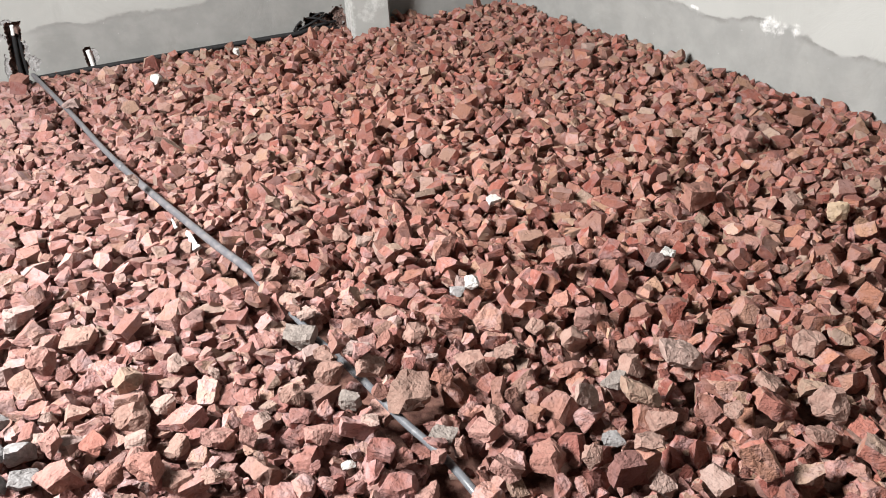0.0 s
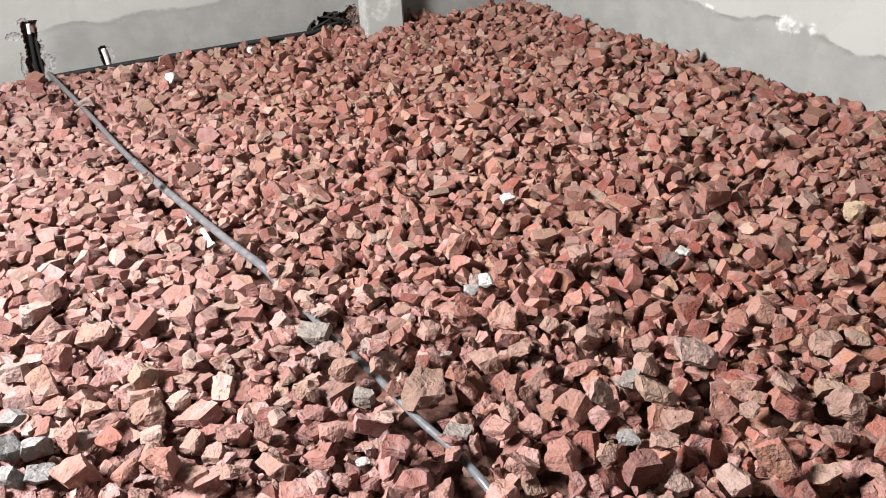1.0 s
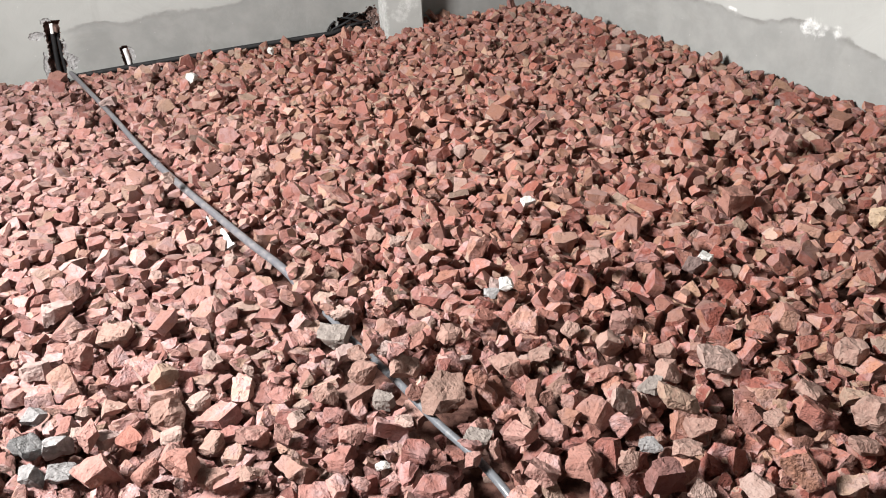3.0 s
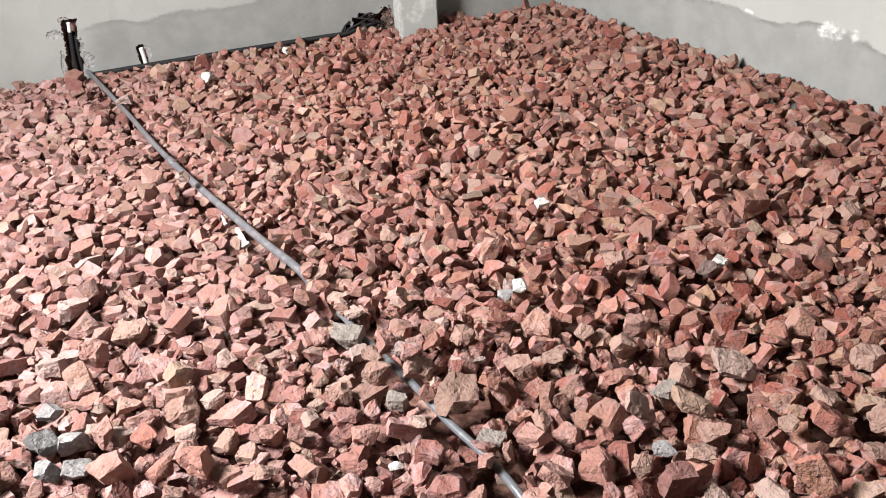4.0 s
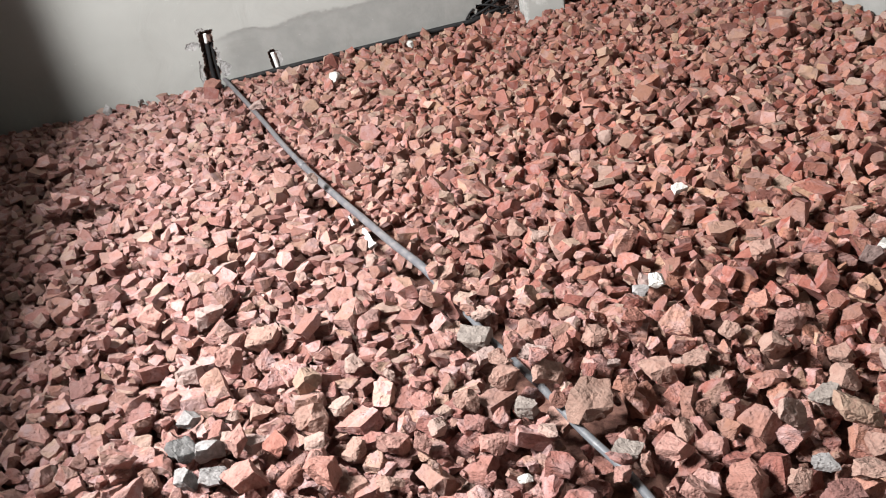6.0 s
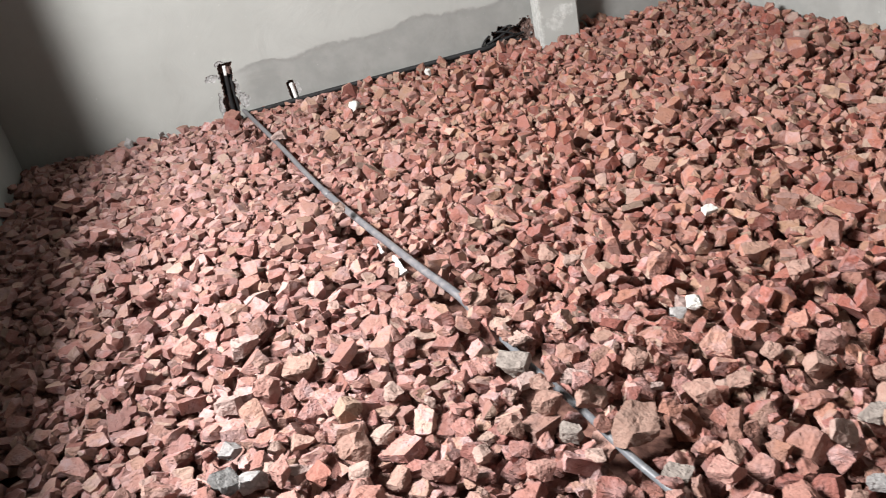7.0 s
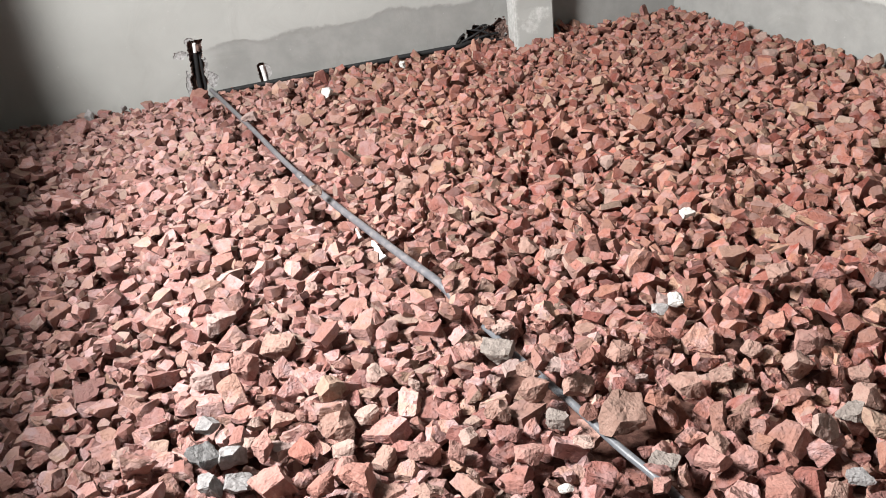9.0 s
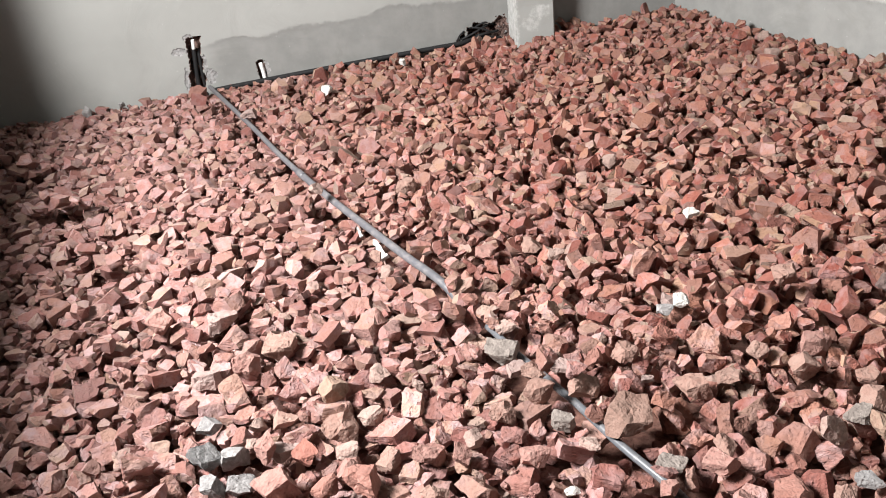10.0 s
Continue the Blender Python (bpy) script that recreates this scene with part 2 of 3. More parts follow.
M_GREY_PVC = pvc("grey_conduit", (0.105, 0.105, 0.115), (0.20, 0.18, 0.176), 0.30)
M_BLUE_PVC = pvc("slate_conduit", (0.115, 0.12, 0.13), (0.19, 0.178, 0.172), 0.25, 0.50)
M_BLACK_PVC = pvc("black_pipe", (0.004, 0.004, 0.005), (0.012, 0.011, 0.010), 0.72)
M_WHITE_PVC = pvc("white_pipe", (0.80, 0.80, 0.79), (0.72, 0.70, 0.66), 0.35)


# ---- mesh helpers ----
def mesh_of(name, bm, *materials):
    me = bpy.data.meshes.new(name)
    bm.to_mesh(me)
    bm.free()
    for mat in materials:
        me.materials.append(mat)
    return me


def part(name, bm, material, parent, label=""):
    ob = new(name, mesh_of(name, bm, material))
    ob.parent = parent
    return tagged(ob, label)


def add_box(bm, lo, hi):
    verts = [bm.verts.new((x, y, z)) for x in (lo[0], hi[0]) for y in (lo[1], hi[1]) for z in (lo[2], hi[2])]
    for q in ((0, 1, 3, 2), (4, 6, 7, 5), (0, 4, 5, 1), (2, 3, 7, 6), (0, 2, 6, 4), (1, 5, 7, 3)):
        bm.faces.new([verts[i] for i in q])


def spline(points, steps=8):
    """A smooth line through the points."""
    p = [np.array(q, float) for q in points]
    p = [2 * p[0] - p[1], *p, 2 * p[-1] - p[-2]]
    out = []
    for i in range(1, len(p) - 2):
        for t in np.linspace(0, 1, steps, endpoint=False):
            out.append(0.5 * (2 * p[i] + (p[i + 1] - p[i - 1]) * t + (2 * p[i - 1] - 5 * p[i] + 4 * p[i + 1] - p[i + 2]) * t**2 + (3 * p[i] - p[i - 1] - 3 * p[i + 1] + p[i + 2]) * t**3))
    return out + [p[-2]]


def tube(bm, line, radius, sides=20, bore=0.82, rings=None):
    """An open pipe with a wall, swept along the line; rings(k): a factor on the radius, for ribs."""
    line = [Vector(q) for q in line]
    up, outer, inner = Vector((0.13, 0.07, 1)), [], []
    for k, q in enumerate(line):
        d = (line[min(k + 1, len(line) - 1)] - line[max(k - 1, 0)]).normalized()
        a = d.cross(up if abs(d.z) < 0.9 else Vector((1, 0.1, 0))).normalized()
        b = d.cross(a)
        f = rings(k) if rings else 1.0
        turn = [(math.cos(2 * math.pi * i / sides), math.sin(2 * math.pi * i / sides)) for i in range(sides)]
        outer.append([bm.verts.new(q + radius * f * (a * c + b * s)) for c, s in turn])
        inner.append([bm.verts.new(q + radius * bore * (a * c + b * s)) for c, s in turn] if k in (0, len(line) - 1) else None)
    for k in range(len(line) - 1):
        for i in range(sides):
            j = (i + 1) % sides
            bm.faces.new((outer[k][i], outer[k][j], outer[k + 1][j], outer[k + 1][i])).smooth = True
    ends = ((0, 1), (-1, -1))
    for e, way in ends:
        deep = [bm.verts.new(v.co + (line[e + way] - line[e]).normalized() * min(0.04, (line[e + way] - line[e]).length * 3)) for v in inner[e]]
        for i in range(sides):
            j = (i + 1) % sides
            for quad in ((outer[e][j], outer[e][i], inner[e][i], inner[e][j]), (inner[e][j], inner[e][i], deep[i], deep[j])):
                bm.faces.new(quad if way > 0 else quad[::-1])
        bm.faces.new(deep if way < 0 else deep[::-1])


def frac_noise(x, y, z=0.0, scale=1.0):
    return noise.noise(Vector((x * scale, y * scale, z * scale)))


# ---- the room ----
def north_depth(s, z):
    """How far the masonry is cut or broken away at a place on the wall: positive depth in metres."""
    n1, n2 = frac_noise(s, z, 3.1, 28), frac_noise(s, z, 7.7, 75)
    rag = 0.013 * n1 + 0.008 * n2
    d = 0.0
    # upright chase for the socket pipes
    mid = 0.804 + 0.125 * max(z, -0.1)
    if z < 0.272 + 0.4 * rag and abs(s - mid) < 0.039 + rag + (0.009 if z < 0.06 else 0):
        d = 0.055
    # plaster broken off round it
    for cs, cz, rs, rz in ((0.745, 0.195, 0.045, 0.020), (0.885, 0.030, 0.035, 0.040), (0.748, 0.02, 0.022, 0.055), (0.81, 0.275, 0.028, 0.014), (0.868, 0.12, 0.014, 0.07)):
        if ((s - cs) / rs) ** 2 + ((z - cz) / rz) ** 2 < 1 + 1.3 * n1 + 0.7 * n2:
            d = max(d, 0.003 + 0.003 * (n2 + 0.5))
    # stub of a second pipe
    if z < 0.080 + 0.5 * rag and abs(s - 1.194) < 0.019 + 0.6 * rag:
        d = max(d, 0.040)
    if ((s - 1.222) / 0.022) ** 2 + ((z - 0.03) / 0.04) ** 2 < 1 + 1.3 * n1:
        d = max(d, 0.005)
    # broken hole where the pipe goes in
    if ((s - 2.585) / 0.115) ** 2 + ((z - 0.045) / 0.078) ** 2 < 1 + 0.9 * n1 + 0.45 * n2:
        d = max(d, 0.085 + 0.02 * n2)
    # masonry laid bare between the hole and the pier
    if ((s - 2.70) / 0.075) ** 2 + ((z - 0.055) / 0.075) ** 2 < 1 + 0.9 * n1 + 0.45 * n2:
        d = max(d, 0.024 + 0.012 * n2)
    return d


def PIPE_Z(s):
    return float(np.interp(s, (0.9, 1.2, 2.0, 2.47, 2.7), (-0.058, -0.042, -0.006, 0.014, 0.014)))


def build_north():
    s_fine, z_fine = np.r_[np.arange(0.62, 1.0, 0.004), np.arange(1.0, 1.12, 0.02), np.arange(1.12, 1.30, 0.004), np.arange(1.30, 2.40, 0.05), np.arange(2.40, 2.76, 0.004)], np.arange(-0.12, 0.33, 0.004)
    ss = np.r_[np.linspace(-0.60, 0.61, 12), s_fine, np.linspace(2.78, 3.85, 10)]
    zs = np.r_[FLOOR_Z, z_fine, np.linspace(0.36, CEILING_Z, 22)]
    bm = bmesh.new()
    deep = [[north_depth(s, z) if 0.6 < s < 2.8 and z < 0.33 else 0.0 for z in zs] for s in ss]
    def worn(s, z):
        if not (0.63 < s < 2.75 and -0.11 < z < 0.32):
            return s, z
        return s + 0.006 * frac_noise(s, z, 1.5, 120), z + 0.006 * frac_noise(s, z, 9.5, 120)

    grid = [[bm.verts.new((worn(s, z)[0], deep[i][j], worn(s, z)[1])) for j, z in enumerate(zs)] for i, s in enumerate(ss)]
    for i in range(len(ss) - 1):
        for j in range(len(zs) - 1):
            f = bm.faces.new((grid[i][j], grid[i + 1][j], grid[i + 1][j + 1], grid[i][j + 1]))
            most = max(deep[i][j], deep[i + 1][j], deep[i + 1][j + 1], deep[i][j + 1])
            f.material_index = 0 if most < 0.002 else 1 if most < 0.02 else 2
    back = [bm.verts.new((s, 0.23, z)) for s, z in ((ss[0], zs[0]), (ss[-1], zs[0]), (ss[-1], zs[-1]), (ss[0], zs[-1]))]
    bm.faces.new(back[::-1])
    rims = ([grid[i][0] for i in range(len(ss))][::-1], [grid[-1][j] for j in range(len(zs))][::-1], [grid[i][-1] for i in range(len(ss))], [grid[0][j] for j in range(len(zs))])
    for rim, (a, b) in zip(rims, ((0, 1), (1, 2), (2, 3), (3, 0))):
        bm.faces.new([back[a], back[b]] + (rim if (rim[0].co - back[b].co).length < (rim[-1].co - back[b].co).length else rim[::-1]))
    bmesh.ops.recalc_face_normals(bm, faces=bm.faces)
    ob = new("wall_north", mesh_of("wall_north", bm, M_NORTH, M_BROKEN, M_RECESS))
    ob.matrix_world = NORTH
    tagged(ob, "grey cement-rendered wall with pipe chases and damp stain", "wall", kind="structure")


def box_wall(name, m, boxes, material, label):
    bm = bmesh.new()
    for lo, hi in boxes:
        add_box(bm, lo, hi)
    bmesh.ops.recalc_face_normals(bm, faces=bm.faces)
    ob = new(name, mesh_of(name, bm, material))
    ob.matrix_world = m
    return tagged(ob, label, name.split("_")[0], kind="structure")


def south_reach(at, along):
    return (SOUTH_Y - at.y) / along.y


build_north()
_e, _w = south_reach(EAST_AT, EAST_ALONG), south_reach(WEST_AT, WEST_ALONG)
box_wall("wall_east", EAST, [((0.0, 0, FLOOR_Z), (_e + 0.1, 0.23, CEILING_Z))], M_EAST, "grey cement-rendered wall with ragged damp line and white patches")
# seen from the room the west wall runs the other way, so its thickness is on the far side
box_wall("wall_west", WEST, [
    ((0.0, -0.23, FLOOR_Z), (WIN_U[0], 0, CEILING_Z)), ((WIN_U[1], -0.23, FLOOR_Z), (_w + 0.1, 0, CEILING_Z)),
    ((WIN_U[0], -0.23, FLOOR_Z), (WIN_U[1], 0, WIN_Z[0])), ((WIN_U[0], -0.23, WIN_Z[1]), (WIN_U[1], 0, CEILING_Z))], M_WALL, "shaded grey cement-rendered side wall with a window opening")
_sw, _se = WEST_AT + WEST_ALONG * _w, EAST_AT + EAST_ALONG * _e
box_wall("wall_south", Matrix.Identity(4), [((_sw.x - 0.3, SOUTH_Y - 0.23, FLOOR_Z), (_se.x + 0.3, SOUTH_Y, CEILING_Z))], M_LOW_BOUNCE, "unseen rear wall, kept dark to limit bounced light")


def build_ceiling():
    bm = bmesh.new()
    ring = [WEST_AT, _sw, _se, NORTH_AT + NORTH_ALONG * 3.85]
    low, top = ([bm.verts.new((p.x, p.y, z)) for p in ring] for z in (CEILING_Z + 0.003, CEILING_Z + 0.15))
    bm.faces.new(low)
    bm.faces.new(top)
    for i in range(4):
        bm.faces.new((low[i], low[(i + 1) % 4], top[(i + 1) % 4], top[i]))
    bmesh.ops.recalc_face_normals(bm, faces=bm.faces)
    tagged(new("ceiling", mesh_of("ceiling", bm, M_LOW_BOUNCE)), "unseen ceiling, kept dark to limit bounced light", "ceiling", kind="structure")


build_ceiling()


def build_floor():
    bm = bmesh.new()
    ring = [WEST_AT + Vector((-0.10, 0.10, 0)), _sw + Vector((-0.10, -0.15, 0)), _se + Vector((0.10, -0.15, 0)), EAST_AT + Vector((0.10, 0.10, 0))]
    low, top = ([bm.verts.new((p.x, p.y, z)) for p in ring] for z in (FLOOR_Z - 0.30, FLOOR_Z - 0.002))
    bm.faces.new(low)
    bm.faces.new(top)
    for i in range(4):
        bm.faces.new((low[i], low[(i + 1) % 4], top[(i + 1) % 4], top[i]))
    bmesh.ops.recalc_face_normals(bm, faces=bm.faces)
    tagged(new("floor", mesh_of("floor", bm, M_FLOOR)), "reddish fill under the broken brick, darkened to read as deep gaps", "floor", kind="structure")


build_floor()


def build_pilaster():
    """A square pier against the north wall, with rounded, knocked corners."""
    bm = bmesh.new()
    add_box(bm, (0, -0.20, FLOOR_Z), (0.245, -0.001, CEILING_Z))
    cuts = [FLOOR_Z + 0.06 * k for k in range(1, 12)]
    for z in cuts:
        bmesh.ops.bisect_plane(bm, geom=bm.verts[:] + bm.edges[:] + bm.faces[:], plane_co=(0, 0, z), plane_no=(0, 0, 1))
    upright = [e for e in bm.edges if abs(e.verts[0].co.z - e.verts[1].co.z) > 1e-4 and e.verts[0].co.y < -0.1 and e.verts[1].co.y < -0.1]
    bmesh.ops.bevel(bm, geom=upright, offset=0.010, segments=2, affect="EDGES")
    for v in bm.verts:
        v.co.x += 0.004 * frac_noise(v.co.x, v.co.z, 1.0, 9)
        v.co.y += 0.004 * frac_noise(v.co.y + 5, v.co.z, 1.0, 11)
    bmesh.ops.recalc_face_normals(bm, faces=bm.faces)
    ob = new("pilaster", mesh_of("pilaster", bm, M_PILASTER))
    ob.matrix_world = NORTH @ Matrix.Translation((2.757, 0, 0))
    tagged(ob, "pale cement-rendered square pier against the wall", "pilaster", kind="structure")


build_pilaster()


def on_north(s, y, z):
    return NORTH @ Vector((s, y, z))


# ---- pipes at the wall ----
def pipe_thing(name, line, radius, material, label, ribs=False, bore=0.82, category="pipe", group=""):
    bm = bmesh.new()
    tube(bm, line, radius, bore=bore, rings=(lambda k: 1.0 if k % 2 else 0.93) if ribs else None)
    return tagged(new(name, mesh_of(name, bm, material)), label, category, group)


_line = spline([on_north(s, -0.017 + 0.002 * math.sin(5 * s), PIPE_Z(s)) for s in (0.90, 1.1, 1.35, 1.6, 1.85, 2.1, 2.3, 2.45)] + [on_north(2.56, 0.03, 0.028), on_north(2.64, 0.07, 0.02)], 10)
pipe_thing("black_pipe", _line, 0.0148, M_BLACK_PVC, "long black plastic pipe lying along the wall foot")
pipe_thing("black_pipe", spline([on_north(0.796, 0.040, -0.11), on_north(0.803, 0.040, 0.05), on_north(0.822, 0.040, 0.20)]), 0.014, M_BLACK_PVC, "black plastic pipe standing in the wall chase")
pipe_thing("black_pipe", spline([on_north(0.834, 0.040, -0.11), on_north(0.836, 0.040, 0.05), on_north(0.846, 0.042, 0.19)]), 0.010, M_BLACK_PVC, "thin black plastic pipe standing in the wall chase")
pipe_thing("white_pipe", spline([on_north(0.824, 0.008, 0.200), on_north(0.829, 0.006, 0.23), on_north(0.831, 0.004, 0.256)]), 0.0105, M_WHITE_PVC, "short white plastic pipe end at the chase top")
pipe_thing("white_pipe", spline([on_north(1.206, -0.006, -0.10), on_north(1.204, -0.008, 0.0), on_north(1.197, -0.010, 0.066)]), 0.0120, M_WHITE_PVC, "short white plastic pipe stub rising from the rubble")
for a, b, c, r in (((2.45, 0.0, 0.030), (2.54, -0.014, 0.068), (2.65, 0.03, 0.105), 0.0070), ((2.49, 0.0, 0.02), (2.58, -0.022, 0.050), (2.69, 0.02, 0.050), 0.008), ((2.53, 0.03, 0.080), (2.60, -0.004, 0.118), (2.67, 0.04, 0.088), 0.0055), ((2.415, -0.012, 0.026), (2.44, -0.014, 0.060), (2.47, -0.004, 0.082), 0.0055), ((2.50, 0.02, 0.095), (2.57, -0.010, 0.088), (2.63, -0.016, 0.062), 0.006), ((2.56, 0.01, 0.020), (2.62, -0.02, 0.030), (2.70, -0.012, 0.012), 0.007)):
    pipe_thing("black_pipe_end", spline([on_north(*a), on_north(*b), on_north(*c)]), r, M_BLACK_PVC, "bent black plastic pipe end in the broken wall hole", group="pipe ends in the wall hole")


# ---- broken brick: shapes ----
rng = np.random.default_rng(11)


def hull_points(kind):
    """The corners of a block that is cut by a few random planes."""
    wide, high, tilt, cuts = {
        "block": (rng.uniform(0.6, 0.85), rng.uniform(0.42, 0.6), 0.15, 3), "slab": (rng.uniform(0.6, 0.95), rng.uniform(0.26, 0.38), 0.16, 4),
        "sliver": (0.15, 0.13, 0.08, 1), "chunk": (rng.uniform(0.6, 0.95), rng.uniform(0.42, 0.68), 0.30, int(rng.integers(6, 11)))}[kind]
    half = np.array((1.0, wide, high))
    planes = []
    for axis in range(3):
        for sign in (-1, 1):
            n = np.eye(3)[axis] * sign + rng.normal(0, tilt, 3)
            n /= np.linalg.norm(n)
            planes.append((n, half[axis] * rng.uniform(0.82, 1.0)))
    for _ in range(cuts):
        n = rng.normal(size=3) * (1.0, 1.0, 0.8)
        n /= np.linalg.norm(n)
        planes.append((n, np.linalg.norm(n * half) * rng.uniform(0.70, 1.02)))
    normals, reach = np.array([p[0] for p in planes]), np.array([p[1] for p in planes])
    corners = []
    for trio in itertools.combinations(range(len(planes)), 3):
        m = normals[list(trio)]
        if abs(np.linalg.det(m)) > 0.05:
            q = np.linalg.solve(m, reach[list(trio)])
            if (normals @ q < reach + 1e-6).all():
                corners.append(q)
    return np.array(corners)


def crag(bm, seed, bites, longest, rounds):
    """Splits the long edges and breaks the faces up with ridges, dents and bites."""
    for _ in range(rounds):
        bmesh.ops.subdivide_edges(bm, edges=[e for e in bm.edges if e.calc_length() > longest], cuts=1)
        bmesh.ops.triangulate(bm, faces=bm.faces[:])
    bmesh.ops.smooth_vert(bm, verts=bm.verts[:], factor=0.07, use_axis_x=True, use_axis_y=True, use_axis_z=True)
    bm.normal_update()
    for v in bm.verts:
        q = v.co.copy()
        push = 0.11 * noise.noise(q * 1.9 + seed) + 0.085 * (0.4 - abs(noise.noise(q * 3.6 + seed))) + 0.085 * (0.35 - abs(noise.noise(q * 5.5 + seed))) + 0.045 * noise.noise(q * 12.0 + seed)
        for c, wide, deep in bites:
            push -= deep * max(0.0, 1 - ((q - c).length / wide) ** 2)
        v.co = q + v.normal * push
    bm.normal_update()
    return grab(bm)


def make_stone(kind):
    """A broken piece about 2 across: coarse, middle and fine arrays of corners and triangles, and the planes of its hull."""
    bm = bmesh.new()
    verts = [bm.verts.new(p) for p in hull_points(kind)]
    out = bmesh.ops.convex_hull(bm, input=verts)
    junk = {g for key in ("geom_interior", "geom_unused") for g in out[key] if isinstance(g, bmesh.types.BMVert)}
    bmesh.ops.delete(bm, geom=[v for v in bm.verts if v in junk or not v.link_faces], context="VERTS")
    bmesh.ops.dissolve_limit(bm, angle_limit=radians(4), verts=bm.verts[:], edges=bm.edges[:])
    size = max(max(abs(c) for c in v.co) for v in bm.verts)
    for v in bm.verts:
        v.co /= size
    bm.normal_update()
    planes = np.array([(*f.normal, f.normal.dot(f.verts[0].co)) for f in bm.faces])
    seed = Vector(rng.uniform(0, 90, 3))
    bites = [(Vector(rng.normal(size=3)).normalized() * rng.uniform(0.5, 0.9), rng.uniform(0.35, 0.6), rng.uniform(0.06, 0.14)) for _ in range(int(rng.integers(1, 4)))]
    bmesh.ops.triangulate(bm, faces=bm.faces[:])
    levels = [grab(bm)]
    for longest, rounds in ((0.60, 2), (0.33, 3)):
        copy = bm.copy()
        levels.append(crag(copy, seed, bites, longest, rounds))
        copy.free()
    bm.free()
    return levels, planes


def grab(bm):
    bm.verts.index_update()
    return np.array([v.co[:] for v in bm.verts]), np.array([[v.index for v in f.verts] for f in bm.faces])


KINDS = ["chunk"] * 28 + ["slab"] * 12 + ["block"] * 8 + ["sliver"] * 2
SHAPES = [make_stone(k) for k in KINDS]


def array_mesh(name, verts, tris, material):
    me = bpy.data.meshes.new(name)
    me.vertices.add(len(verts))
    me.vertices.foreach_set("co", np.asarray(verts, np.float32).ravel())
    me.loops.add(len(tris) * 3)
    me.loops.foreach_set("vertex_index", np.asarray(tris, np.int32).ravel())
    me.polygons.add(len(tris))
    me.polygons.foreach_set("loop_start", np.arange(0, len(tris) * 3, 3, dtype=np.int32))
    me.update(calc_edges=True)
    me.validate()
    me.set_sharp_from_angle(angle=radians(27))
    me.materials.append(material)
    return me


# ---- broken brick: the bed, piece laid on piece ----
CELL = 0.008
GX, GY = -3.95, SOUTH_Y - 0.05
NX, NY = int((4.9 - GX) / CELL), int((5.8 - GY) / CELL)
_cx, _cy = GX + CELL * (np.arange(NX) + 0.5), GY + CELL * (np.arange(NY) + 0.5)
swell = np.array([[0.018 * frac_noise(x, y, 0.3, 1.3) + 0.012 * frac_noise(x, y, 4.0, 3.1) for y in _cy[::10]] for x in _cx[::10]])
swell = np.kron(swell, np.ones((10, 10)))[:NX, :NY]
swell = np.pad(swell, ((0, NX - swell.shape[0]), (0, NY - swell.shape[1])), mode="edge")
aim = SLOPE * _cx[:, None] + swell + 0 * _cy[None, :]
_off = -(NORTH_ALONG.x * (_cy[None, :] - NORTH_AT.y) - NORTH_ALONG.y * (_cx[:, None] - NORTH_AT.x))
_along = NORTH_ALONG.x * (_cx[:, None] - NORTH_AT.x) + NORTH_ALONG.y * (_cy[None, :] - NORTH_AT.y)
aim = aim + 0.012 * np.clip(1 - _off / 0.40, 0, 1) * np.clip((_along - 1.35) / 0.4, -1, 1) * np.clip((2.9 - _along) / 0.3, 0, 1)
_east = np.maximum(0.0, -(EAST_ALONG.x * (_cy[None, :] - EAST_AT.y) - EAST_ALONG.y * (_cx[:, None] - EAST_AT.x)))
_heap = np.clip(1 - _east / 0.75, 0, 1)
aim = aim + 0.006 + 0.044 * _heap * _heap * (3 - 2 * _heap)
aim = aim + 0.036 * np.clip(1 - np.abs(_along - 2.98) / 0.6, 0, 1) * np.clip(1 - _off / 0.7, 0, 1)
height = aim + FLOOR_Z + 0.056
kept_free = np.zeros((NX, NY), bool)
ceiling_of = np.full((NX, NY), 9.0)


def inside(x, y, r):
    """Whether a round piece fits between the walls."""
    for at, along, side in ((NORTH_AT, NORTH_ALONG, -1), (EAST_AT, EAST_ALONG, -1), (WEST_AT, WEST_ALONG, 1)):
        if side * (along.x * (y - at.y) - along.y * (x - at.x)) < r:
            return False
    if y < SOUTH_Y + r:
        return False
    q = NORTH.inverted() @ Vector((x, y, 0))
    return not (2.757 - r < q.x < 3.002 + r and q.y > -0.20 - r)


def turned(flat=0.5, heading=None):
    """A random turn; flat: how far a piece may tip from lying on its broad side, in radians."""
    tip = Euler((rng.normal(0, flat), rng.normal(0, flat), rng.uniform(0, 6.283)), "XYZ")
    if heading is not None:
        tip.z = heading
        return np.array(tip.to_matrix())
    return np.array((Euler((0, 0, rng.uniform(0, 6.283))).to_matrix() @ tip.to_matrix()))


def profile(planes, turn, size):
    """The under and upper side of a turned piece over the cells that it covers."""
    n = planes[:, :3] @ turn.T
    d = planes[:, 3] * size
    k = int(size * 1.45 / CELL) + 1
    g = np.arange(-k, k + 1) * CELL
    X, Y = np.meshgrid(g, g, indexing="ij")
    z = (d[:, None, None] - n[:, 0, None, None] * X - n[:, 1, None, None] * Y) / np.where(np.abs(n[:, 2]) < 1e-3, 1e-3, n[:, 2])[:, None, None]
    top = np.where((n[:, 2] > 0)[:, None, None], z, 9).min(0)
    low = np.where((n[:, 2] <= 0)[:, None, None], z, -9).max(0)
    return k, top, low, top > low


laid = []


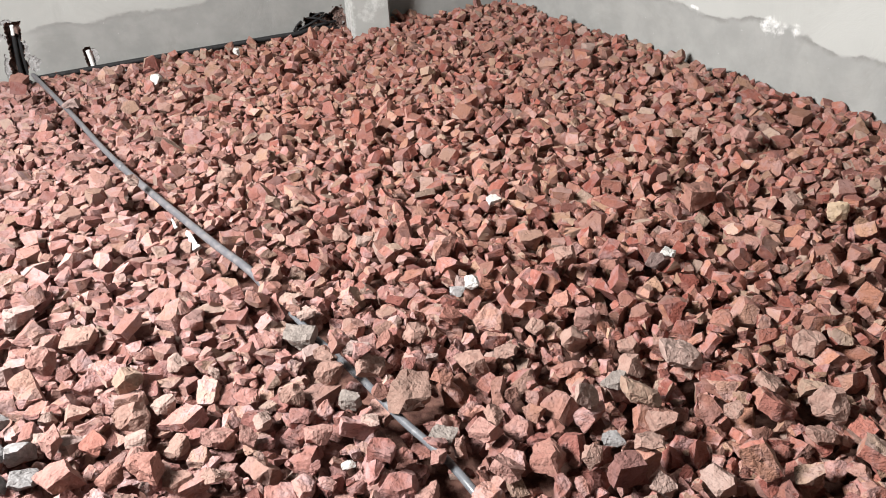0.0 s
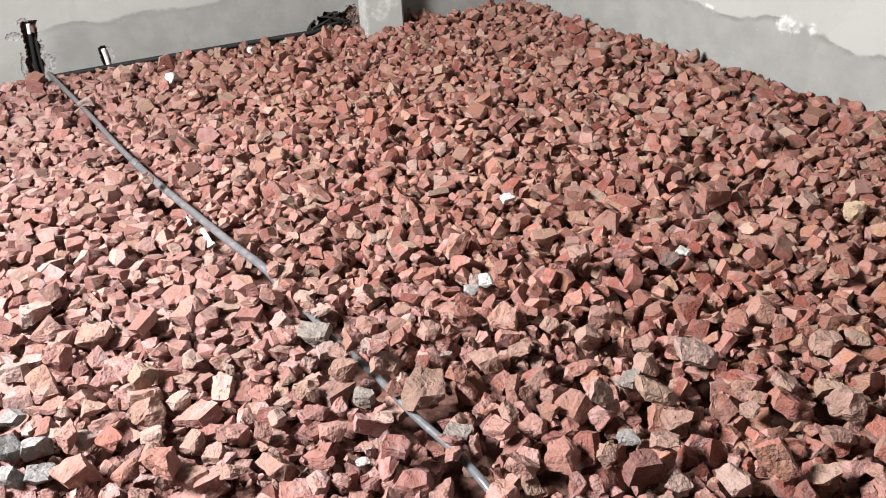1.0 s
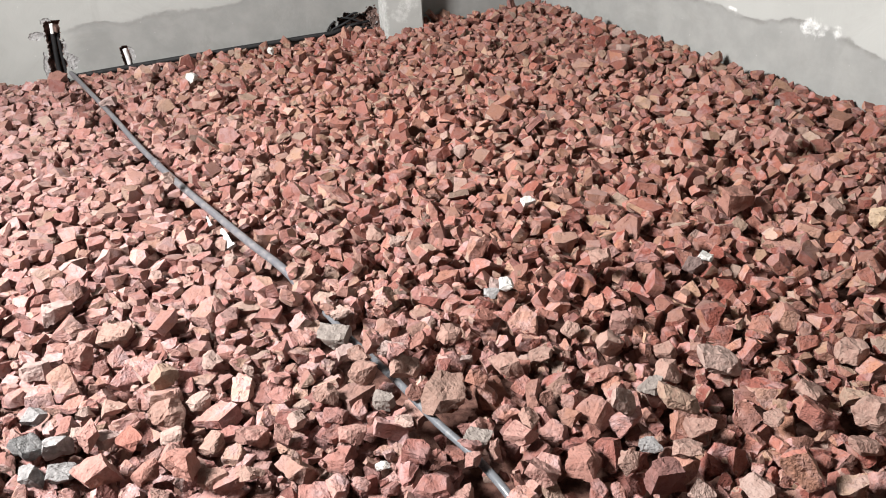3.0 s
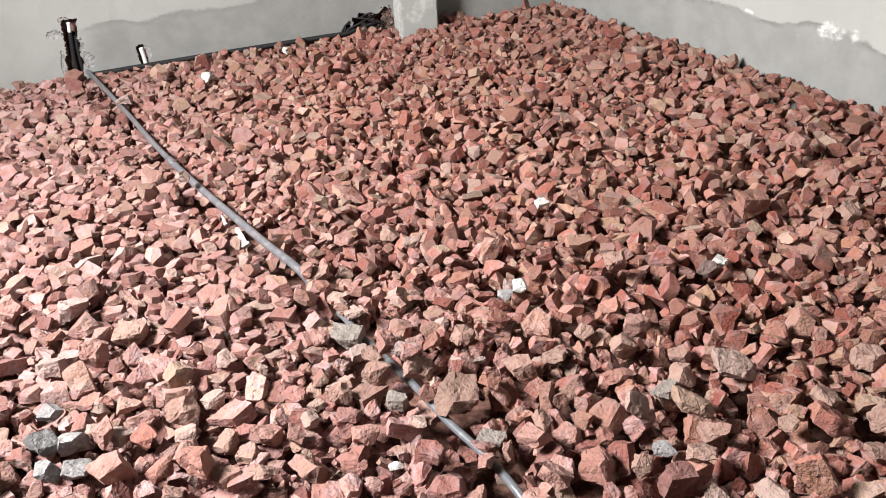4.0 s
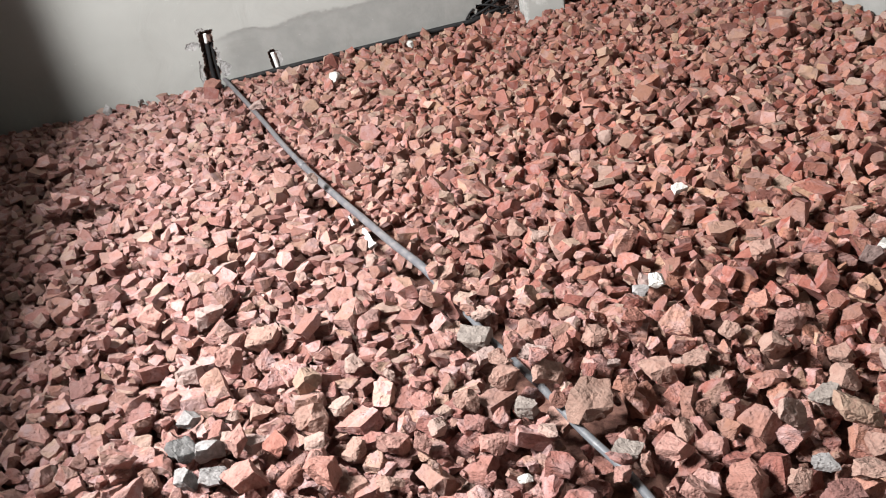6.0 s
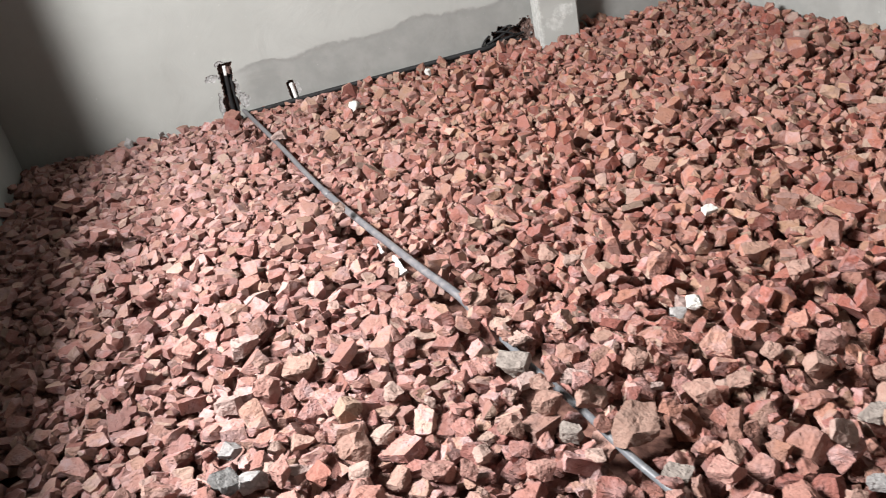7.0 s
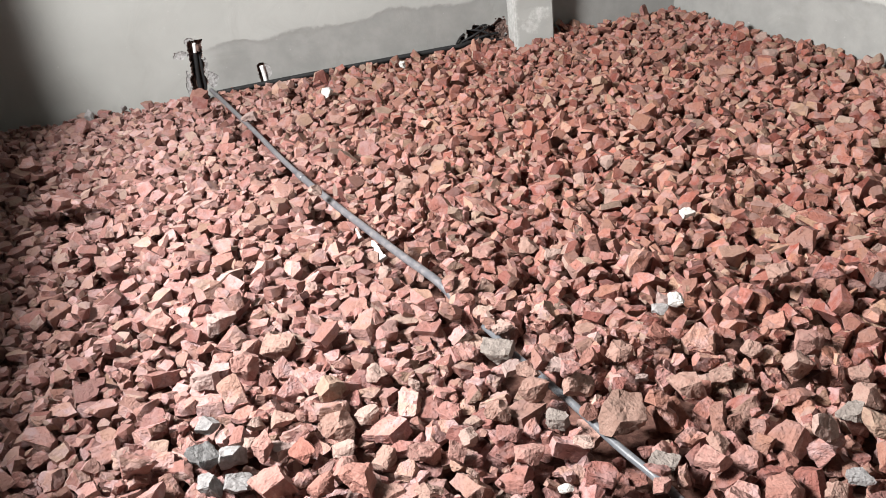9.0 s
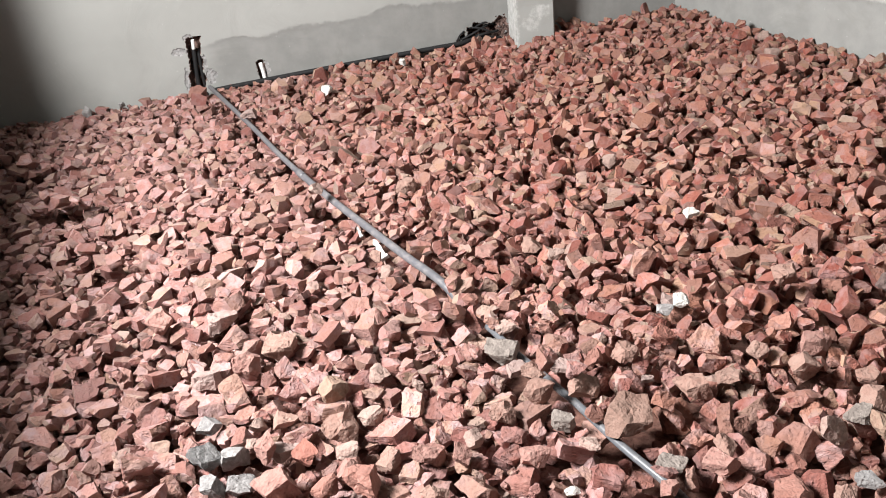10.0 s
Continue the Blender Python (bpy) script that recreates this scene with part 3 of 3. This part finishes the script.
def drop(shape, size, spots, flat=0.5, sink=0.88, force=False, proud=None, heading=None, limit=9.0):
    """Lays a piece at that of the spots where it comes to rest lowest."""
    turn = turned(flat, heading)
    k, top, low, on = profile(SHAPES[shape][1], turn, size)
    count = on.sum()
    if count < 3:
        return None
    best = None
    for x, y in spots:
        i, j = int((x - GX) / CELL), int((y - GY) / CELL)
        if i - k < 0 or j - k < 0 or i + k + 1 > NX or j + k + 1 > NY:
            continue
        cut = np.s_[i - k : i + k + 1, j - k : j + k + 1]
        if not force and (kept_free[cut] & on).any():
            continue
        if not inside(x, y, 0.55 * size):
            continue
        gap = np.sort((height[cut] - low)[on])
        z = gap[min(int(len(gap) * sink), len(gap) - 1)]
        if proud is not None:
            z = max(z, aim[i, j] + proud - top[on].max())
        low_by = z + top[on].max() * 0.5 - aim[i, j]
        if best is None or low_by < best[0]:
            best = (low_by, x, y, z, cut)
    if best is None or best[0] > limit:
        return None
    _, x, y, z, cut = best
    height[cut] = np.where(on, np.maximum(height[cut], z + top), height[cut])
    laid.append((shape, size, turn, (x, y, z)))
    return cut, on


def spots(n, west):
    """Places on one side of the conduit, thinner in the part behind and beside the way in."""
    p = np.c_[rng.uniform(GX, 4.9, n * 6), rng.uniform(SOUTH_Y, 5.75, n * 6)]
    back = (p[:, 1] < 0.9) | (p[:, 0] > 1.0 + 0.55 * np.maximum(p[:, 1] - 1.0, 0) + 0.4)
    here = (0.799 * p[:, 0] + 0.602 * p[:, 1] < 0.862) == west
    return p[here & (~back | (rng.random(n * 6) < 0.4))][:n]


def piece_size():
    return 0.5 * float(np.clip(rng.lognormal(math.log(0.060), 0.30), 0.034, 0.108))


def scatter(count, sizes, tries=5, flat=(0.30, 0.60), limit=9.0):
    """flat: how far the pieces tip, in the trodden part west of the conduit and in the loose heap east of it."""
    for _ in range(count):
        west = rng.random() < 0.42
        drop(int(rng.integers(len(SHAPES) - 2)), sizes(), spots(tries, west), flat[0 if west else 1], limit=limit)


scatter(13500, piece_size, 5)

# conduits on the lower pieces
CONDUIT_A = [(-2.525, 4.747), (-2.209, 4.319), (-1.919, 3.921), (-1.668, 3.567), (-1.463, 3.294), (-1.25, 3.026), (-1.034, 2.766), (-0.863, 2.562), (-0.716, 2.399), (-0.63, 2.30)]
CONDUIT_B = [(-0.535, 2.163), (-0.507, 2.122), (-0.436, 2.018), (-0.370, 1.945), (-0.308, 1.863), (-0.261, 1.797), (-0.162, 1.655), (-0.080, 1.553), (-0.033, 1.487), (0.020, 1.401), (0.08, 1.31), (0.16, 1.18)]


def lay_conduit(points, radius, lifts, free):
    """Marks the cells under a conduit, and those in front of its bare stretches. free: stretches of y that stay bare."""
    line = spline([(x, y, SLOPE * x + lift) for (x, y), lift in zip(points, lifts)], 14)
    for x, y, z in line:
        bare = any(lo <= y <= hi for lo, hi in free)
        i, j = int((x - GX) / CELL), int((y - GY) / CELL)
        k = int(round((radius + 0.006) / CELL))
        for di in range(-k - 2, k + 3):
            for dj in range(-k - 5, k + 3):
                near = di * di + dj * dj <= k * k
                if near:
                    height[i + di, j + dj] = max(min(height[i + di, j + dj], z - radius), z + radius)
                if bare and (near or dj < 0):
                    kept_free[i + di, j + dj] = True
                    ceiling_of[i + di, j + dj] = min(ceiling_of[i + di, j + dj], z - 0.4 * radius if near else z)
    return line


line_a = lay_conduit(CONDUIT_A, 0.0145, [0.015] * 8 + [0.010, -0.02], [(2.37, 4.8)])
line_b = lay_conduit(CONDUIT_B, 0.0115, (-0.012, -0.008, -0.006, -0.014, -0.014, -0.008, -0.008, -0.008, -0.006, -0.006, -0.035, -0.06), [(1.96, 2.12), (1.79, 1.87), (1.55, 1.65), (1.40, 1.49)])


def pokes(shape, size, turn, at):
    """Whether a piece stands up through a bare conduit or hides it."""
    k, top, low, on = profile(SHAPES[shape][1], turn, size)
    i, j = int((at[0] - GX) / CELL), int((at[1] - GY) / CELL)
    return ((at[2] + top > ceiling_of[i - k : i + k + 1, j - k : j + k + 1]) & on).any()


# plaster shards that lean against the thick conduit: place, length and slant
SHARDS = [(-1.078, 2.755, 0.050, 0.5), (-0.970, 2.618, 0.110, 0.25)]
for x, y, wide, _ in SHARDS:
    i, j = int((x - GX) / CELL), int((y - GY) / CELL)
    cut = np.s_[i - 5 : i + 6, j - 9 : j + 6]
    kept_free[cut] = True
    ceiling_of[cut] = np.minimum(ceiling_of[cut], SLOPE * x + 0.004)
laid[:] = [p for p in laid if not pokes(*p)]
_join = int(len(line_a) * 0.43)
conduit_a = new("conduit")
tagged(conduit_a, "dusty grey plastic conduit lying on broken brick", "conduit")
for nm, seg, r, lab in (("upper_length", line_a[: _join + 1], 0.0128, ""), ("lower_length", line_a[_join:], 0.0148, ""), ("coupling", line_a[_join - 1 : _join + 3], 0.0164, "grey push-fit pipe coupling")):
    _b = bmesh.new()
    tube(_b, seg, r)
    part(nm, _b, M_GREY_PVC, conduit_a, lab)
pipe_thing("conduit", line_b, 0.0108, M_BLUE_PVC, "thin slate-grey conduit half buried in broken brick", category="conduit")

# pieces that stand out: place, width and colour
MARKED_LEFT = [
    (-1.227, 1.67, 0.078, "pale"), (-1.194, 1.562, 0.085, "slate"), (-1.115, 1.545, 0.104, "chalk"), (-1.137, 1.458, 0.072, "pale"), (-1.061, 1.463, 0.087, "pale"), (-0.978, 1.463, 0.11, "pink"),
    (-1.023, 1.695, 0.108, "tan"), (-1.099, 1.679, 0.056, "cream"), (-1.081, 1.613, 0.058, "cream"), (-0.994, 1.597, 0.095, "dusty"), (-1.026, 1.556, 0.082, "pink"), (-0.936, 1.582, 0.088, "red"),
    (-0.923, 1.797, 0.103, "mustard"), (-0.869, 1.67, 0.114, "brown"), (-0.829, 1.584, 0.092, "cream"), (-0.802, 1.518, 0.093, "pink"), (-0.711, 1.571, 0.072, "tan"), (-0.809, 1.889, 0.087, "cream"),
    (-0.689, 1.835, 0.042, "cream"), (-0.802, 1.718, 0.089, "cream"), (-0.611, 1.592, 0.086, "pink"), (-0.666, 1.43, 0.091, "brown"), (-0.748, 1.452, 0.105, "rust"), (-0.562, 1.411, 0.081, "tan"),
    (-0.37, 1.572, 0.095, "pink"), (-0.531, 1.56, 0.064, "pink"), (-0.518, 1.636, 0.06, "cream"), (-0.857, 1.462, 0.089, "rust"), (-1.151, 2.023, 0.118, "tan"), (-1.356, 2.105, 0.11, "dusty"),
    (-1.566, 2.097, 0.105, "pink"), (-1.314, 1.851, 0.109, "dusty"), (-1.215, 1.914, 0.105, "pink"),
]
MARKED_PIPE = [
    (-0.479, 1.992, 0.104, "grey"), (-0.425, 1.912, 0.071, "dusty"), (-0.378, 1.86, 0.076, "tan"), (-0.29, 1.87, 0.076, "dusty"), (-0.244, 1.781, 0.089, "tan"), (-0.36, 1.798, 0.093, "brown"),
    (-0.323, 1.935, 0.071, "tan"), (-0.219, 1.938, 0.078, "rust"), (-0.13, 1.969, 0.091, "brown"), (-0.481, 2.111, 0.083, "cream"), (-0.63, 2.343, 0.098, "tan"), (-0.963, 2.534, 0.07, "tan"),
    (-0.893, 2.415, 0.067, "cream"), (-0.58, 2.199, 0.061, "rust"), (-0.058, 1.479, 0.062, "pink"), (-0.235, 1.611, 0.075, "cream"), (-0.451, 1.711, 0.079, "brown"), (-0.3, 1.708, 0.072, "grey"),
]
MARKED_RIGHT = [
    (-0.138, 1.700, 0.135, "umber"),
    (-0.048, 1.558, 0.073, "grey"), (0.077, 1.622, 0.086, "brown"), (0.056, 1.534, 0.103, "pink"), (0.19, 1.477, 0.11, "rust"), (0.091, 1.411, 0.096, "pink"), (0.305, 1.619, 0.081, "cream"),
    (0.351, 1.521, 0.07, "pale"), (0.3, 1.476, 0.063, "tan"), (0.481, 1.547, 0.115, "brown"), (0.428, 1.466, 0.083, "tan"), (0.444, 1.647, 0.11, "mustard"), (0.398, 1.734, 0.076, "grey"),
    (0.304, 1.895, 0.102, "tan"), (0.212, 1.985, 0.072, "tan"), (0.358, 2.013, 0.103, "pink"), (0.447, 1.801, 0.097, "tan"), (0.461, 1.885, 0.08, "brown"), (0.579, 1.797, 0.12, "cream"),
    (0.441, 1.379, 0.07, "cream"), (0.57, 1.395, 0.099, "cream"), (0.675, 1.472, 0.086, "pink"), (0.663, 1.603, 0.06, "tan"), (0.775, 1.693, 0.084, "tan"), (0.943, 1.858, 0.105, "tan"),
    (-0.037, 1.994, 0.075, "red"), (-0.082, 1.851, 0.056, "dusty"), (0.022, 1.812, 0.095, "brown"), (0.118, 1.863, 0.078, "tan"), (0.883, 1.591, 0.111, "tan"), (0.847, 1.515, 0.078, "brown"),
    (0.877, 1.664, 0.1, "mustard"), (0.851, 2.691, 0.127, "block"),
]
MARKED_FAR = [
    (0.122, 2.765, 0.060, "white"), (-0.34, 2.53, 0.069, "cream"), (-0.14, 3.32, 0.078, "cream"), (0.61, 2.26, 0.083, "dark"), (0.66, 2.31, 0.052, "white"), 
    (1.16, 2.63, 0.097, "tan"), (-1.665, 4.42, 0.095, "lime"), (-1.30, 4.78, 0.055, "lime"), (0.72, 4.78, 0.076, "cream"), (0.7, 4.49, 0.097, "cream"), (-1.31, 3, 0.068, "cream"),
    (1.12, 3.08, 0.108, "pink"), (0.99, 3.32, 0.101, "tan"), (-0.27, 1.45, 0.039, "white"), (-2.525, 4.575, 0.112, "stump"), (-3.16, 4.4, 0.085, "chalk"), (-2.99, 4.5, 0.055, "chalk"), (-2.016, 4.10, 0.10, "dusty"),
    (-0.48, 2.83, 0.056, "pink"), (-0.97, 3.16, 0.11, "tan"), (0.47, 2.29, 0.083, "block"), (0.32, 2.25, 0.09, "brown"), (-0.42, 2.6, 0.097, "tan"),
    (-0.58, 2.54, 0.088, "pink"), (0.034, 2.19, 0.060, "lime"), (-0.02, 2.18, 0.062, "chalk"), (0.00, 2.22, 0.06, "dusty"), (1.28, 2.545, 0.098, "straw"),
]
WORDS = {
    "grey": ("grey_stone", "rough grey stone lying among broken brick", "stone"), "slate": ("grey_stone", "slate-grey flat stone lying among broken brick", "stone"),
    "pale": ("pale_stone", "pale grey chipped stone lying among broken brick", "stone"), "white": ("plaster_chip", "white plaster chip lying on broken brick", "plaster chip"),
    "cream": ("brick_piece", "cream-coloured brick piece lying on the rubble", "brick piece"), "tan": ("brick_piece", "tan brick piece lying on the rubble", "brick piece"),
    "mustard": ("brick_piece", "mustard-yellow crumbling brick piece on the rubble", "brick piece"), "pink": ("brick_piece", "rounded pink brick piece on the rubble", "brick piece"),
    "brown": ("brick_piece", "dull brown brick piece lying on the rubble", "brick piece"), "red": ("brick_piece", "deep red brick piece lying on the rubble", "brick piece"),
    "rust": ("brick_piece", "rust-red rough brick piece on the rubble", "brick piece"), "umber": ("brick_lump", "large brown brick lump resting on the thin conduit", "brick piece"),
    "straw": ("brick_piece", "straw-yellow crumbly brick piece on the rubble", "brick piece"), "chalk": ("pale_stone", "chalky white-grey angular stone among broken brick", "stone"), "dusty": ("brick_piece", "dusty pale pink brick piece on the rubble", "brick piece"), "stump": ("half_brick", "squarish red-brown half brick against the wall chase", "brick piece"), "shard": ("plaster_shard", "flat white plaster shard tucked under the grey conduit", "plaster shard"), "lime": ("plaster_chip", "bright white plaster chip lying on broken brick", "plaster chip"),
    "dark": ("brick_piece", "overburnt dark brick piece lying on the rubble", "brick piece"), "block": ("brick_piece", "flat-faced red half brick lying on the rubble", "brick piece"),
}
SHAPE_FOR = {"slate": "slab", "grey": "slab", "white": "slab", "shard": "sliver", "block": "block", "stump": "block", "umber": "block", "dusty": "slab"}
GREYS = ("grey", "slate", "pale", "chalk")
marked_laid = []
for x, y, wide, tone in MARKED_FAR + MARKED_LEFT + MARKED_PIPE + MARKED_RIGHT:
    kind = SHAPE_FOR.get(tone, "chunk")
    pick = [i for i, k in enumerate(KINDS) if k == kind]
    got = drop(pick[int(rng.integers(len(pick)))], wide * (0.48 if tone in GREYS else 0.45), [(x, y)], 0.12 if kind in ("slab", "block") else 0.28, 0.95, True, {"stump": 0.060, "umber": 0.066, "lime": 0.066, "white": 0.042, "grey": 0.026}.get(tone, 0.034), 0.15 if tone == "umber" else rng.normal(0.0, 0.4))
    if got:
        cut, on = got
        marked_laid.append((laid.pop(), tone))
        kept_free[cut] |= on
for x, y, wide, slant in SHARDS:
    turn = np.array(Euler((0.5, slant, -1.0)).to_matrix())
    marked_laid.append(((KINDS.index("sliver"), wide * 0.5, turn, (x, y, SLOPE * x + 0.016)), "shard"))
# pieces that lie over the thin conduit
for x, y, wide in ((-0.665, 2.335, 0.080), (-0.61, 2.265, 0.085), (-0.545, 2.175, 0.075), (-0.345, 1.905, 0.078), (-0.52, 2.135, 0.060), (-0.262, 1.785, 0.058), (-0.222, 1.732, 0.052), (-0.06, 1.515, 0.060), (0.045, 1.36, 0.080), (0.10, 1.27, 0.080)):
    got = drop(int(rng.integers(28)), wide * 0.52, [(x, y)], 0.3, 0.9, True)
    if got:
        kept_free[got[0]] |= got[1]
scatter(9500, piece_size, 8, limit=0.016)
scatter(6500, lambda: 0.5 * float(rng.uniform(0.014, 0.038)), 3, (0.8, 0.8), 0.002)


# ---- broken brick: into objects ----
def shape_mesh(name, i, material):
    v, f = SHAPES[i][0][2]
    return array_mesh(name, v, f, material)


for (shape, size, turn, at), tone in marked_laid:
    name, label, category = WORDS[tone]
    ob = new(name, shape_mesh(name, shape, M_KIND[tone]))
    ob.matrix_world = Matrix.Translation(at) @ Matrix(turn.tolist()).to_4x4() @ Matrix.Scale(size, 4)
    tagged(ob, label, category, category + "s standing out on the rubble")

rubble = tagged(new("brick_rubble"), "loose bed of broken red brick covering the floor", "rubble", kind="stuff")


def shown(n):
    """Whether a laid piece still has a part of its upper side uncovered."""
    shape, size, turn, (x, y, z) = laid[n]
    k, top, low, on = profile(SHAPES[shape][1], turn, size)
    i, j = int((x - GX) / CELL), int((y - GY) / CELL)
    cut = height[i - k : i + k + 1, j - k : j + k + 1]
    return ((cut - z - top < 0.006) & on).sum() > 0.07 * on.sum()


seen = [n for n in range(len(laid)) if shown(n)]
# the pieces along the foreground are parts of their own, and the bed grows coarser with its distance from it
reach = {n: abs(laid[n][3][0] + 0.2) * 0.55 + abs(laid[n][3][1] - 1.5) for n in seen}
order = sorted(seen, key=reach.get)
single = [n for n in order if laid[n][1] > 0.022][:300]
near, middle = set(order[:1700]), {n for n in seen if laid[n][3][1] > 0.9 and laid[n][3][0] < 1.0 + 0.55 * laid[n][3][1]}
piece_meshes = {}
for n in single:
    shape, size, turn, at = laid[n]
    if shape not in piece_meshes:
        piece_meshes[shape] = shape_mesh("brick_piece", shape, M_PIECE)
    ob = new("brick_piece", piece_meshes[shape])
    ob.parent = rubble
    ob.matrix_world = Matrix.Translation(at) @ Matrix(turn.tolist()).to_4x4() @ Matrix.Scale(size, 4)
vs, fs, total = [], [], 0
alone = set(single)
for n in seen:
    if n in alone:
        continue
    shape, size, turn, at = laid[n]
    v, f = SHAPES[shape][0][2 if n in near and size > 0.016 else 1 if n in middle and size > 0.011 else 0]
    vs.append(v @ (turn.T * size) + at)
    fs.append(f + total)
    total += len(v)
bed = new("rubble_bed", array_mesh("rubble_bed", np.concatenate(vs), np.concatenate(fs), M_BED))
bed.parent = rubble
tagged(bed, "countless broken red brick pieces", kind="stuff")
